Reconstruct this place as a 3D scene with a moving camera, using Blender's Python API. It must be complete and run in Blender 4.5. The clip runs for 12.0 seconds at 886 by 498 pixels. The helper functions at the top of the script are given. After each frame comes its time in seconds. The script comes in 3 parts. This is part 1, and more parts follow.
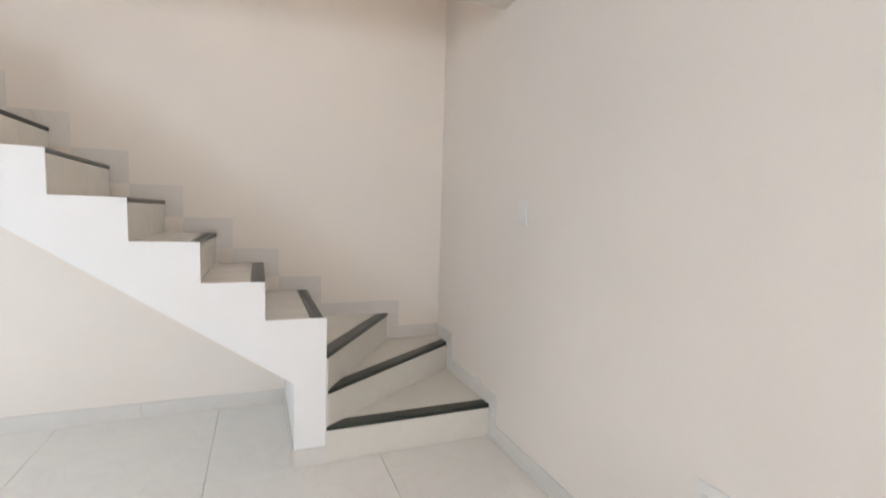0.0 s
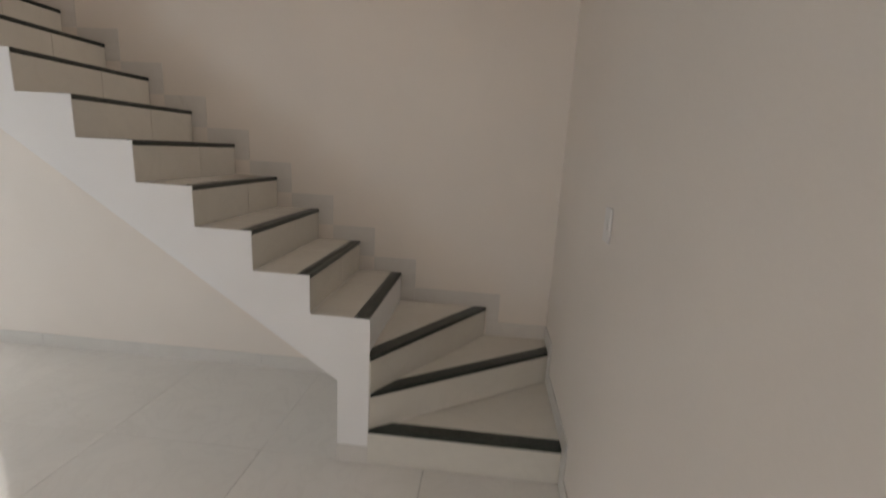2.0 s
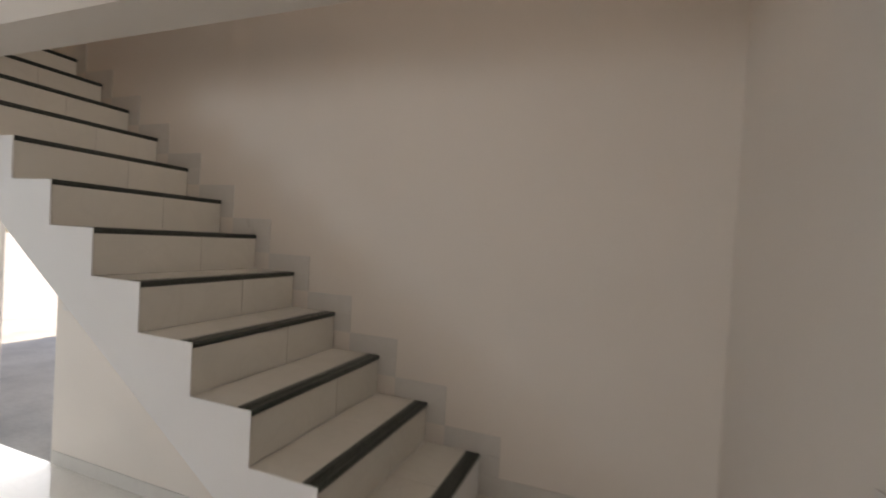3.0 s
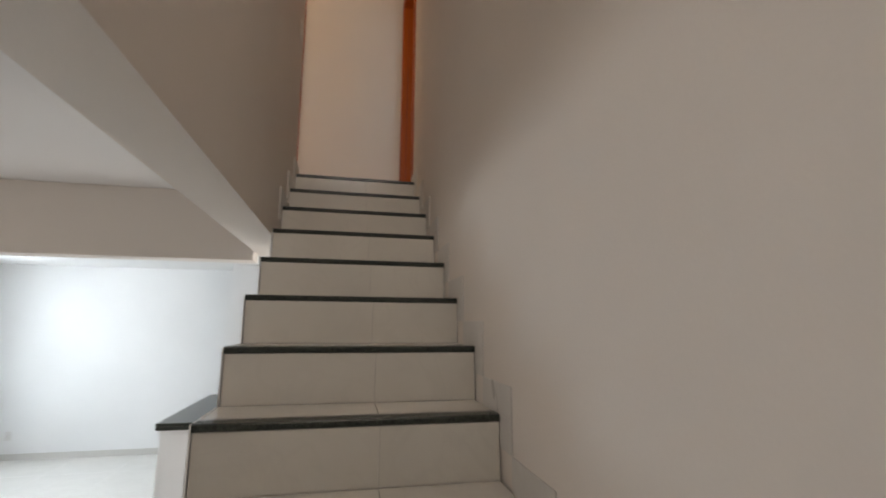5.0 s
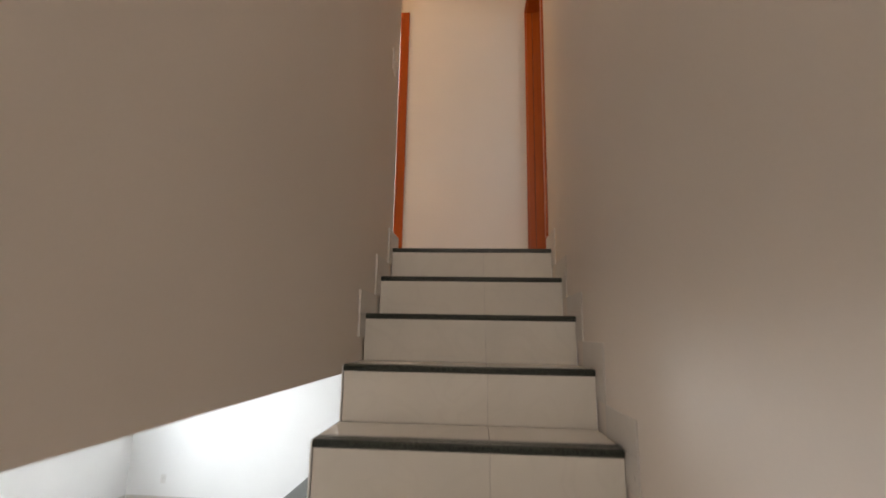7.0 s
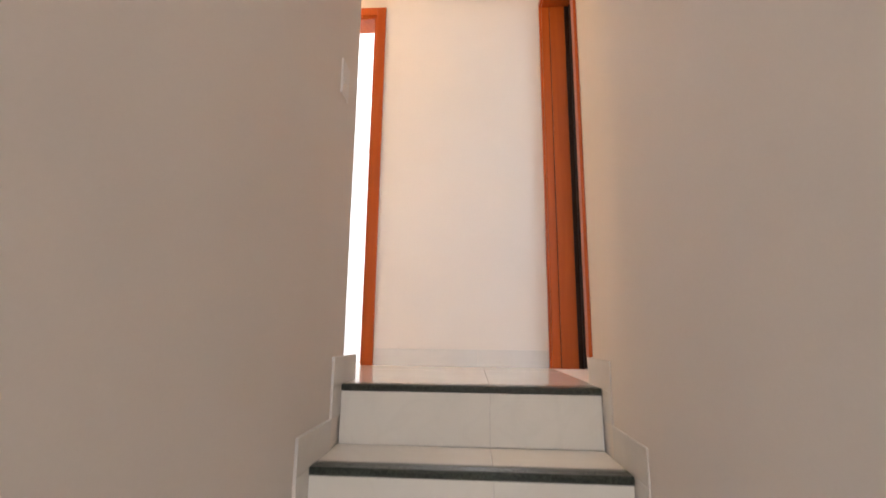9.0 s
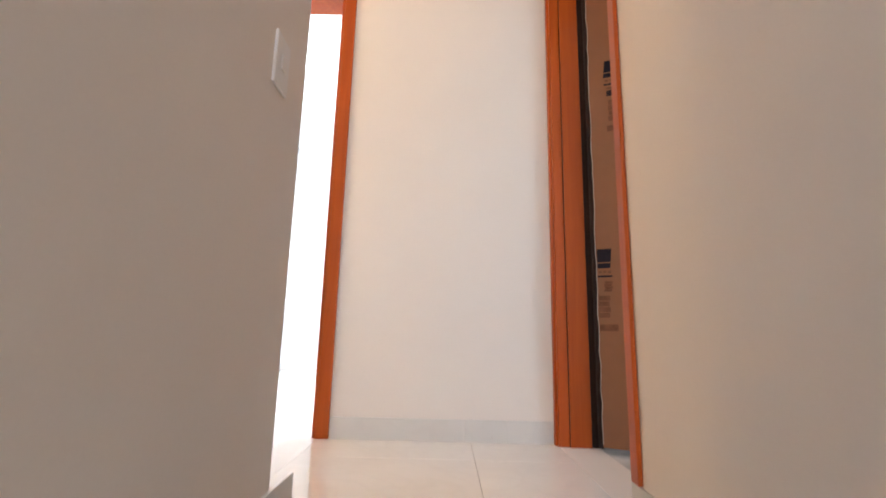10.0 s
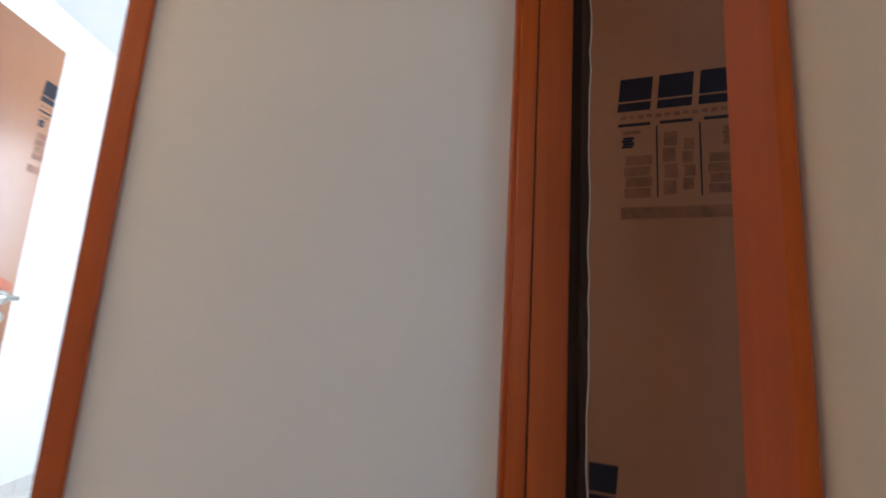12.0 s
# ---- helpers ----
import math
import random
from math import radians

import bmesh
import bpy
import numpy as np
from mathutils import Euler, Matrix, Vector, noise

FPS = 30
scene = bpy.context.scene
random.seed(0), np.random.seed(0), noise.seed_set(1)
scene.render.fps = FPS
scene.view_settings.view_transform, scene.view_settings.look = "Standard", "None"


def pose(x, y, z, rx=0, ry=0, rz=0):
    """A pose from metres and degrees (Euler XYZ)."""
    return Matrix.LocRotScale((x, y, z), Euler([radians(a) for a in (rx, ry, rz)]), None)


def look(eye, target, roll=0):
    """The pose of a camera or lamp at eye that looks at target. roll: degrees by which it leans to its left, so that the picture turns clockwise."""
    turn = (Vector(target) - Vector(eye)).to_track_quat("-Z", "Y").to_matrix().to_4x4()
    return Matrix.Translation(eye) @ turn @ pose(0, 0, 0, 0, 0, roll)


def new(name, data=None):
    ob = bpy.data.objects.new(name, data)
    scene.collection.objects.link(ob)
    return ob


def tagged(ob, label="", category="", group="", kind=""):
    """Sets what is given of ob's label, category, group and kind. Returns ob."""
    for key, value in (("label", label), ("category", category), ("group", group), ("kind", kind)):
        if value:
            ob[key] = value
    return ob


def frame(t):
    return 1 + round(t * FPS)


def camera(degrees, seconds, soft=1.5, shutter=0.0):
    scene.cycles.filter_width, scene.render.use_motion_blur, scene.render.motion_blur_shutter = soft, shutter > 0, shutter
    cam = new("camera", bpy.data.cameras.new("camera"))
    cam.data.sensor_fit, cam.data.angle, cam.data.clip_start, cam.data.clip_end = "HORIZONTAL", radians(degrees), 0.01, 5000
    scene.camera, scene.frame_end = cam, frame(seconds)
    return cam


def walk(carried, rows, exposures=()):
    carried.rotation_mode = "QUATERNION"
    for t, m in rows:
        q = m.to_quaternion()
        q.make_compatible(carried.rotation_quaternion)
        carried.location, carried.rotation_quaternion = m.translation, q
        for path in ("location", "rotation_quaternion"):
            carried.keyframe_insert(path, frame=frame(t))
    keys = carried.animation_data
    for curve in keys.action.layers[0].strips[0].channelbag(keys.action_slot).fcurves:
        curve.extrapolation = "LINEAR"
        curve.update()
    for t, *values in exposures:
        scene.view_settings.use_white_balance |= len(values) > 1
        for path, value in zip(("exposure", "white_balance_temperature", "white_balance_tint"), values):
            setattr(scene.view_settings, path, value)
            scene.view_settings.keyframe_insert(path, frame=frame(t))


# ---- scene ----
# camera: the walk, as time, place, yaw, pitch and roll
cam = camera(88.0, 12.0, soft=1.7, shutter=0.4)
PATH = [
    (0, -2.154, 0.281, 1.193, -111.94, -4.28, 1.69),
    (0.5, -2.225, 0.064, 1.138, -108.29, -8.82, 2.48),
    (1, -2.286, -0.152, 1.183, -101.00, -11.07, 3.85),
    (1.5, -2.110, -0.293, 1.324, -93.16, -12.71, 3.97),
    (2, -1.838, -0.467, 1.422, -85.11, -11.98, 3.09),
    (2.5, -1.445, -0.516, 1.558, -78.48, -5.36, 3.48),
    (2.7, -1.329, -0.520, 1.611, -75.43, -3.61, 3.65),
    (3.5, -0.600, -0.440, 1.570, -55.00, 3.60, 1.70),
    (4.3, 0.042, -0.270, 1.574, -31.21, 7.89, -0.22),
    (4.5, 0.122, -0.178, 1.645, -26.05, 8.50, 0.10),
    (5, 0.357, -0.013, 1.825, -11.89, 9.26, 0.42),
    (5.5, 0.465, 0.168, 1.934, -3.39, 10.01, 0.63),
    (6, 0.481, 0.378, 2.090, 0.56, 10.19, 0.55),
    (6.5, 0.485, 0.569, 2.223, 2.69, 10.37, 0.89),
    (7, 0.421, 0.791, 2.375, 4.13, 10.56, 1.02),
    (8, 0.405, 1.195, 2.665, 4.35, 10.60, 0.90),
    (9, 0.412, 1.594, 2.949, 3.89, 10.78, 0.68),
    (9.5, 0.406, 1.811, 3.078, 3.34, 10.79, 0.80),
    (10, 0.356, 2.058, 3.204, 0.68, 10.90, 1.32),
    (10.5, 0.327, 2.248, 3.326, -0.72, 11.57, 1.49),
    (11, 0.351, 2.458, 3.480, -1.69, 11.45, 2.15),
    (11.2, 0.415, 2.563, 3.555, -1.18, 10.94, 2.51),
    (11.5, 0.490, 2.697, 3.665, -0.16, 11.01, 2.69),
    (12, 0.595, 2.928, 3.820, -2.50, 9.75, 3.60),
]
EXPOSURES = [(0, 2.18, 7000, 14), (0.9, 1.98, 7050, 14), (1.5, 1.25, 7700, 16), (2.7, 1.0, 7700, 16), (4.3, 1.1, 7550, 15), (5.5, 1.1, 7450, 15),
             (6.5, 1.25, 7450, 15), (7.2, 1.6, 7900, 17), (8.8, 2.5, 6900, 15), (10, 2.5, 6250, 11), (10.5, 2.1, 6250, 11), (12, 1.4, 5800, 7)]
walk(cam, [(t, pose(x, y, z, 90 + p, 0, w) @ pose(0, 0, 0, 0, 0, r)) for t, x, y, z, w, p, r in PATH], EXPOSURES)

# ---- sizes ----
RISE, GOING, WIDE, STEPS = 0.175, 0.254, 0.80, 16
UP = RISE * STEPS                 # upper floor
TOP_Y = GOING * (STEPS - 4)       # front edge of the landing
SOUTH, NORTH, WEST = -0.885, 7.45, -4.48
CEIL, CEIL2 = 2.60, UP + 2.62
HALL_S, HALL_N = 3.085, 3.98
BEAM_Z, BEAM_X = 2.245, -0.19

# ---- light ----
world = bpy.data.worlds.new("sky")
scene.world = world
world.use_nodes = True
wn = world.node_tree
sky = wn.nodes.new("ShaderNodeTexSky")
sky.sky_type, sky.sun_disc = "NISHITA", False
sky.sun_elevation, sky.sun_rotation = radians(74), radians(70)
wn.links.new(sky.outputs[0], wn.nodes["Background"].inputs[0])
wn.nodes["Background"].inputs[1].default_value = 0.12
sun = new("sun", bpy.data.lights.new("sun", "SUN"))
sun.data.energy, sun.data.angle, sun.data.color = 3.0, radians(0.53), (1.0, 0.95, 0.88)
sun.matrix_world = look((8 * math.sin(radians(70)), 8 * math.cos(radians(70)), 28), (0, 0, 0))


def window_light(name, at, to, w, h, power, color=(0.86, 0.93, 1.0)):
    """Skylight that enters by an opening, real or added as fill."""
    ob = new(name, bpy.data.lights.new(name, "AREA"))
    ob.data.shape, ob.data.size, ob.data.size_y = "RECTANGLE", w, h
    ob.data.energy, ob.data.color = power, color
    ob.matrix_world = look(at, to)
    return ob


window_light("kitchen_window_light", (WEST - 0.33, 5.50, 1.67), (0, 7.10, 2.45), 1.75, 1.35, 73, (0.67, 0.84, 1.0))
# Fill from behind the walker, through an opening added out of sight.
window_light("front_window_light", (WEST - 0.10, 0.85, 1.18), (0, 0.85, 1.6), 3.0, 2.2, 3.2, (1.0, 0.93, 0.85))
window_light("back_door_light", (0.93, 3.36, 1.06), (-2, 3.36, 1.0), 0.88, 2.0, 8)
window_light("bedroom_window_light", (WIDE + 0.10, 5.80, UP + 1.6), (-1.0, 4.7, UP + 1.2), 1.18, 1.08, 26)
window_light("right_room_window_light", (4.08, 2.1, UP + 1.6), (0.8, 3.5, UP + 1.2), 1.15, 1.08, 5.4, (0.70, 0.84, 1.0))
# Neutral fill for the upper stairwell; no window is known here.
window_light("stairwell_window_light", (0.40, SOUTH - 0.08, UP + 1.75), (0.40, 3, UP + 1.2), 0.66, 0.86, 8.2, (0.96, 0.95, 0.94))
# Warm fill for the hall; its lamp is added and never in view.
hall_fill = new("hall_bulb_light", bpy.data.lights.new("hall_bulb_light", "POINT"))
hall_fill.data.energy, hall_fill.data.color, hall_fill.data.shadow_soft_size = 3.4, (1.0, 0.68, 0.34), 0.15
hall_fill.location = (-1.35, 3.50, CEIL2 - 0.32)


# ---- materials ----
def material(name, color, rough=0.5, metal=0.0, vary=0.06, scale=4.0, grain=60.0, bump=0.05, spec=0.5, coat=0.0, random_tint=0.0):
    """A plain surface with mottling at two scales and fine relief."""
    m = bpy.data.materials.new(name)
    m.use_nodes = True
    n, l = m.node_tree.nodes, m.node_tree.links
    b = n["Principled BSDF"]
    tc = n.new("ShaderNodeTexCoord")
    geo = n.new("ShaderNodeNewGeometry")
    big, fine = n.new("ShaderNodeTexNoise"), n.new("ShaderNodeTexNoise")
    for tex, s, d in ((big, scale, 4), (fine, grain, 3)):
        tex.inputs["Scale"].default_value, tex.inputs["Detail"].default_value = s, d
        l.new(geo.outputs["Position"], tex.inputs["Vector"])
    mix = n.new("ShaderNodeMath")
    mix.operation = "MULTIPLY_ADD"
    l.new(fine.outputs[0], mix.inputs[0])
    mix.inputs[1].default_value = 0.35
    l.new(big.outputs[0], mix.inputs[2])
    ramp = n.new("ShaderNodeValToRGB")
    e = ramp.color_ramp.elements
    e[0].position, e[1].position = 0.40, 0.95
    e[0].color = tuple(c * (1 - vary) for c in color) + (1,)
    e[1].color = tuple(min(1, c * (1 + vary)) for c in color) + (1,)
    l.new(mix.outputs[0], ramp.inputs[0])
    l.new(ramp.outputs[0], b.inputs["Base Color"])
    if random_tint:
        info = n.new("ShaderNodeObjectInfo")
        hsv = n.new("ShaderNodeHueSaturation")
        rng = n.new("ShaderNodeMapRange")
        rng.inputs[3].default_value, rng.inputs[4].default_value = 1 - random_tint, 1 + random_tint
        l.new(info.outputs["Random"], rng.inputs[0])
        l.new(rng.outputs[0], hsv.inputs["Value"])
        l.new(ramp.outputs[0], hsv.inputs["Color"])
        l.new(hsv.outputs[0], b.inputs["Base Color"])
    b.inputs["Roughness"].default_value, b.inputs["Metallic"].default_value = rough, metal
    b.inputs["Specular IOR Level"].default_value = spec
    b.inputs["Coat Weight"].default_value = coat
    b.inputs["Coat Roughness"].default_value = 0.15
    if bump:
        bp = n.new("ShaderNodeBump")
        bp.inputs["Strength"].default_value, bp.inputs["Distance"].default_value = bump, 0.002
        l.new(mix.outputs[0], bp.inputs["Height"])
        l.new(bp.outputs[0], b.inputs["Normal"])
    return m


def marble(name, base, vein, rough):
    """Polished porcelain tile with faint clouds and veins, shifted from tile to tile."""
    m = bpy.data.materials.new(name)
    m.use_nodes = True
    n, l = m.node_tree.nodes, m.node_tree.links
    b = n["Principled BSDF"]
    geo, info = n.new("ShaderNodeNewGeometry"), n.new("ShaderNodeObjectInfo")
    add = n.new("ShaderNodeVectorMath")
    add.operation = "MULTIPLY_ADD"
    l.new(info.outputs["Random"], add.inputs[0])
    add.inputs[1].default_value = (37, 23, 11)
    l.new(geo.outputs["Position"], add.inputs[2])
    cloud, warp = n.new("ShaderNodeTexNoise"), n.new("ShaderNodeTexNoise")
    cloud.inputs["Scale"].default_value, cloud.inputs["Detail"].default_value = 2.2, 5
    cloud.inputs["Distortion"].default_value = 1.2
    warp.inputs["Scale"].default_value, warp.inputs["Detail"].default_value = 3.5, 8
    warp.inputs["Distortion"].default_value = 2.0
    l.new(add.outputs[0], cloud.inputs["Vector"])
    l.new(add.outputs[0], warp.inputs["Vector"])
    dist = n.new("ShaderNodeMath")
    dist.operation = "SUBTRACT"
    l.new(warp.outputs[0], dist.inputs[0])
    dist.inputs[1].default_value = 0.5
    ab = n.new("ShaderNodeMath")
    ab.operation = "ABSOLUTE"
    l.new(dist.outputs[0], ab.inputs[0])
    vr = n.new("ShaderNodeMapRange")
    vr.inputs[1].default_value, vr.inputs[2].default_value = 0.0, 0.05
    vr.inputs[3].default_value, vr.inputs[4].default_value = 0.55, 0.0
    l.new(ab.outputs[0], vr.inputs[0])
    gate = n.new("ShaderNodeMath")
    gate.operation = "MULTIPLY"
    l.new(vr.outputs[0], gate.inputs[0])
    l.new(cloud.outputs[0], gate.inputs[1])
    mixa = n.new("ShaderNodeMix")
    mixa.data_type = "RGBA"
    l.new(gate.outputs[0], mixa.inputs[0])
    mixa.inputs[6].default_value, mixa.inputs[7].default_value = (*base, 1), (*vein, 1)
    tone = n.new("ShaderNodeMapRange")
    tone.inputs[3].default_value, tone.inputs[4].default_value = 0.93, 1.06
    l.new(cloud.outputs[0], tone.inputs[0])
    hsv = n.new("ShaderNodeHueSaturation")
    l.new(tone.outputs[0], hsv.inputs["Value"])
    l.new(mixa.outputs[2], hsv.inputs["Color"])
    l.new(hsv.outputs[0], b.inputs["Base Color"])
    rr = n.new("ShaderNodeMapRange")
    rr.inputs[3].default_value, rr.inputs[4].default_value = rough * 0.7, rough * 1.5
    l.new(warp.outputs[0], rr.inputs[0])
    l.new(rr.outputs[0], b.inputs["Roughness"])
    return m


def granite(name):
    m = bpy.data.materials.new(name)
    m.use_nodes = True
    n, l = m.node_tree.nodes, m.node_tree.links
    b = n["Principled BSDF"]
    geo = n.new("ShaderNodeNewGeometry")
    vor, noi = n.new("ShaderNodeTexVoronoi"), n.new("ShaderNodeTexNoise")
    vor.inputs["Scale"].default_value = 320
    noi.inputs["Scale"].default_value, noi.inputs["Detail"].default_value = 150, 4
    for tex in (vor, noi):
        l.new(geo.outputs["Position"], tex.inputs["Vector"])
    ramp = n.new("ShaderNodeValToRGB")
    e = ramp.color_ramp.elements
    e[0].position, e[0].color = 0.45, (0.006, 0.009, 0.007, 1)
    e[1].position, e[1].color = 0.80, (0.045, 0.056, 0.046, 1)
    mix = n.new("ShaderNodeMath")
    mix.operation = "MULTIPLY_ADD"
    sep = n.new("ShaderNodeSeparateColor")
    l.new(vor.outputs["Color"], sep.inputs[0])
    l.new(sep.outputs[0], mix.inputs[0])
    mix.inputs[1].default_value = 0.45
    l.new(noi.outputs[0], mix.inputs[2])
    sub = n.new("ShaderNodeMath")
    sub.operation = "SUBTRACT"
    l.new(mix.outputs[0], sub.inputs[0])
    sub.inputs[1].default_value = 0.10
    l.new(sub.outputs[0], ramp.inputs[0])
    l.new(ramp.outputs[0], b.inputs["Base Color"])
    b.inputs["Roughness"].default_value = 0.28
    return m


def wood(name, dark, light, along=2):
    """Varnished timber with grain along one axis."""
    m = bpy.data.materials.new(name)
    m.use_nodes = True
    n, l = m.node_tree.nodes, m.node_tree.links
    b = n["Principled BSDF"]
    geo = n.new("ShaderNodeNewGeometry")
    mp = n.new("ShaderNodeMapping")
    s = [38.0, 38.0, 38.0]
    s[along] = 1.6
    mp.inputs["Scale"].default_value = s
    l.new(geo.outputs["Position"], mp.inputs["Vector"])
    noi = n.new("ShaderNodeTexNoise")
    noi.inputs["Scale"].default_value, noi.inputs["Detail"].default_value = 1.0, 7
    noi.inputs["Distortion"].default_value = 0.8
    l.new(mp.outputs[0], noi.inputs["Vector"])
    ramp = n.new("ShaderNodeValToRGB")
    e = ramp.color_ramp.elements
    e[0].position, e[0].color = 0.32, (*dark, 1)
    e[1].position, e[1].color = 0.70, (*light, 1)
    l.new(noi.outputs[0], ramp.inputs[0])
    l.new(ramp.outputs[0], b.inputs["Base Color"])
    b.inputs["Roughness"].default_value = 0.38
    b.inputs["Coat Weight"].default_value = 0.08
    b.inputs["Specular IOR Level"].default_value = 0.35
    b.inputs["Coat Roughness"].default_value = 0.2
    bp = n.new("ShaderNodeBump")
    bp.inputs["Strength"].default_value, bp.inputs["Distance"].default_value = 0.12, 0.001
    l.new(noi.outputs[0], bp.inputs["Height"])
    l.new(bp.outputs[0], b.inputs["Normal"])
    return m


PAINT = material("wall_paint", (0.77, 0.712, 0.655), 0.62, vary=0.035, scale=1.3, grain=160, bump=0.10, spec=0.3)
PAINT_WHITE = material("white_paint", (0.83, 0.825, 0.82), 0.6, vary=0.03, scale=1.5, grain=160, bump=0.08, spec=0.3)
CEILING = material("ceiling_paint", (0.80, 0.79, 0.78), 0.75, vary=0.02, scale=1.2, grain=130, bump=0.06, spec=0.2)
TILE = marble("floor_tile", (0.80, 0.775, 0.735), (0.71, 0.685, 0.645), 0.08)
STEP_TILE = marble("step_tile", (0.70, 0.67, 0.61), (0.635, 0.605, 0.55), 0.18)
SKIRT = marble("skirting_tile", (0.66, 0.635, 0.60), (0.60, 0.575, 0.54), 0.3)
GROUT = material("grout", (0.58, 0.555, 0.52), 0.9, vary=0.2, scale=12, bump=0.2)
GRANITE = granite("black_granite")
WOOD = wood("varnished_wood", (0.40, 0.068, 0.006), (0.48, 0.092, 0.009))
# near-black that stands for the shade in the door gaps
GAP_SHADE = material("gap_shade", (0.030, 0.012, 0.006), 0.7, vary=0.3)
WRAP = material("brown_wrap", (0.34, 0.155, 0.078), 0.30, vary=0.10, scale=2.5, grain=25, bump=0.25, spec=0.35, coat=0.15)
FILM = material("torn_film", (0.62, 0.55, 0.48), 0.25, vary=0.1, scale=20, spec=0.5)
INK = material("dark_print", (0.020, 0.018, 0.028), 0.4, vary=0.2, scale=30, spec=0.2)
INK_PALE = material("faint_print", (0.23, 0.105, 0.06), 0.4, vary=0.3, scale=25, spec=0.2)
PLASTIC = material("white_plastic", (0.74, 0.72, 0.70), 0.35, vary=0.02, bump=0)
STEEL = material("brushed_steel", (0.62, 0.61, 0.58), 0.3, metal=1.0, vary=0.06, grain=200)
ALU = material("painted_aluminium", (0.36, 0.38, 0.41), 0.4, metal=0.3, vary=0.04)
DARK = material("dark_socket", (0.03, 0.03, 0.03), 0.6, vary=0.2)
EARTH = material("yard_concrete", (0.52, 0.50, 0.46), 0.9, vary=0.25, scale=1.5, grain=30, bump=0.4)


def pane_material():
    """Clear glass that lets the daylight by."""
    m = bpy.data.materials.new("window_glass")
    m.use_nodes = True
    n, l = m.node_tree.nodes, m.node_tree.links
    out = n["Material Output"]
    n.remove(n["Principled BSDF"])
    tr, gl, mix = n.new("ShaderNodeBsdfTransparent"), n.new("ShaderNodeBsdfGlossy"), n.new("ShaderNodeMixShader")
    gl.inputs["Roughness"].default_value = 0.03
    tr.inputs[0].default_value = (0.93, 0.96, 0.96, 1)
    mix.inputs[0].default_value = 0.05
    l.new(tr.outputs[0], mix.inputs[1])
    l.new(gl.outputs[0], mix.inputs[2])
    l.new(mix.outputs[0], out.inputs[0])
    return m


GLASS = pane_material()
BULB = bpy.data.materials.new("added_bulb")
BULB.use_nodes = True
BULB.node_tree.nodes["Principled BSDF"].inputs["Emission Color"].default_value = (1.0, 0.66, 0.34, 1)
BULB.node_tree.nodes["Principled BSDF"].inputs["Emission Strength"].default_value = 30


# ---- mesh helpers ----
def to_mesh(name, bm, mat, smooth=False):
    bmesh.ops.recalc_face_normals(bm, faces=bm.faces)
    me = bpy.data.meshes.new(name)
    bm.to_mesh(me)
    bm.free()
    me.materials.append(mat)
    if smooth:
        me.polygons.foreach_set("use_smooth", [True] * len(me.polygons))
    return me


def thing(name, bm, mat, label, category="", kind="", group="", smooth=False):
    return tagged(new(name, to_mesh(name, bm, mat, smooth)), label, category, group, kind)


def empty(name, at, label, category="", kind="", group=""):
    ob = new(name)
    ob.location, ob.empty_display_size = at, 0.1
    return tagged(ob, label, category, group, kind)


def adopt(ob, parent):
    """Keep ob where it is in the world while it becomes a child of a thing that is only moved and turned."""
    m = Matrix.Identity(4)
    chain, p = [], parent
    while p:
        chain.append(p)
        p = p.parent
    for p in reversed(chain):
        m = m @ p.matrix_parent_inverse @ p.matrix_basis if p.parent else p.matrix_basis.copy()
    ob.parent = parent
    ob.matrix_parent_inverse = m.inverted()
    return ob


def part(name, bm, mat, parent, label="", smooth=False):
    ob = new(name, to_mesh(name, bm, mat, smooth))
    if label:
        tagged(ob, label)
    return adopt(ob, parent)


def box(x0, x1, y0, y1, z0, z1, bevel=0.0, bm=None, seg=1):
    """A box between planes, its edges eased."""
    own = bmesh.new()
    bmesh.ops.create_cube(own, size=1.0, matrix=Matrix.Translation(((x0 + x1) / 2, (y0 + y1) / 2, (z0 + z1) / 2)) @ Matrix.Diagonal((abs(x1 - x0), abs(y1 - y0), abs(z1 - z0), 1)))
    if bevel:
        bmesh.ops.bevel(own, geom=own.edges[:], offset=bevel, segments=seg, affect="EDGES", profile=0.5)
    return own if bm is None else merge(bm, own)


def merge(bm, other):
    me = bpy.data.meshes.new("join")
    other.to_mesh(me)
    other.free()
    bm.from_mesh(me)
    bpy.data.meshes.remove(me)
    return bm


def prism(points, z0, z1, bevel=0.0):
    """An upright prism over a plan polygon."""
    bm = bmesh.new()
    low = [bm.verts.new((x, y, z0)) for x, y in points]
    high = [bm.verts.new((x, y, z1)) for x, y in points]
    n = len(points)
    bm.faces.new(low[::-1]), bm.faces.new(high)
    for i in range(n):
        bm.faces.new((low[i], low[(i + 1) % n], high[(i + 1) % n], high[i]))
    if bevel:
        bmesh.ops.bevel(bm, geom=bm.edges[:], offset=bevel, segments=1, affect="EDGES", profile=0.5)
    return bm


def extrude_yz(points, x0, x1, bevel=0.0):
    """A profile in y and z, pulled along x."""
    bm = bmesh.new()
    a = [bm.verts.new((x0, y, z)) for y, z in points]
    b = [bm.verts.new((x1, y, z)) for y, z in points]
    n = len(points)
    bm.faces.new(a[::-1]), bm.faces.new(b)
    for i in range(n):
        bm.faces.new((a[i], a[(i + 1) % n], b[(i + 1) % n], b[i]))
    if bevel:
        bmesh.ops.bevel(bm, geom=bm.edges[:], offset=bevel, segments=1, affect="EDGES", profile=0.5)
    return bm


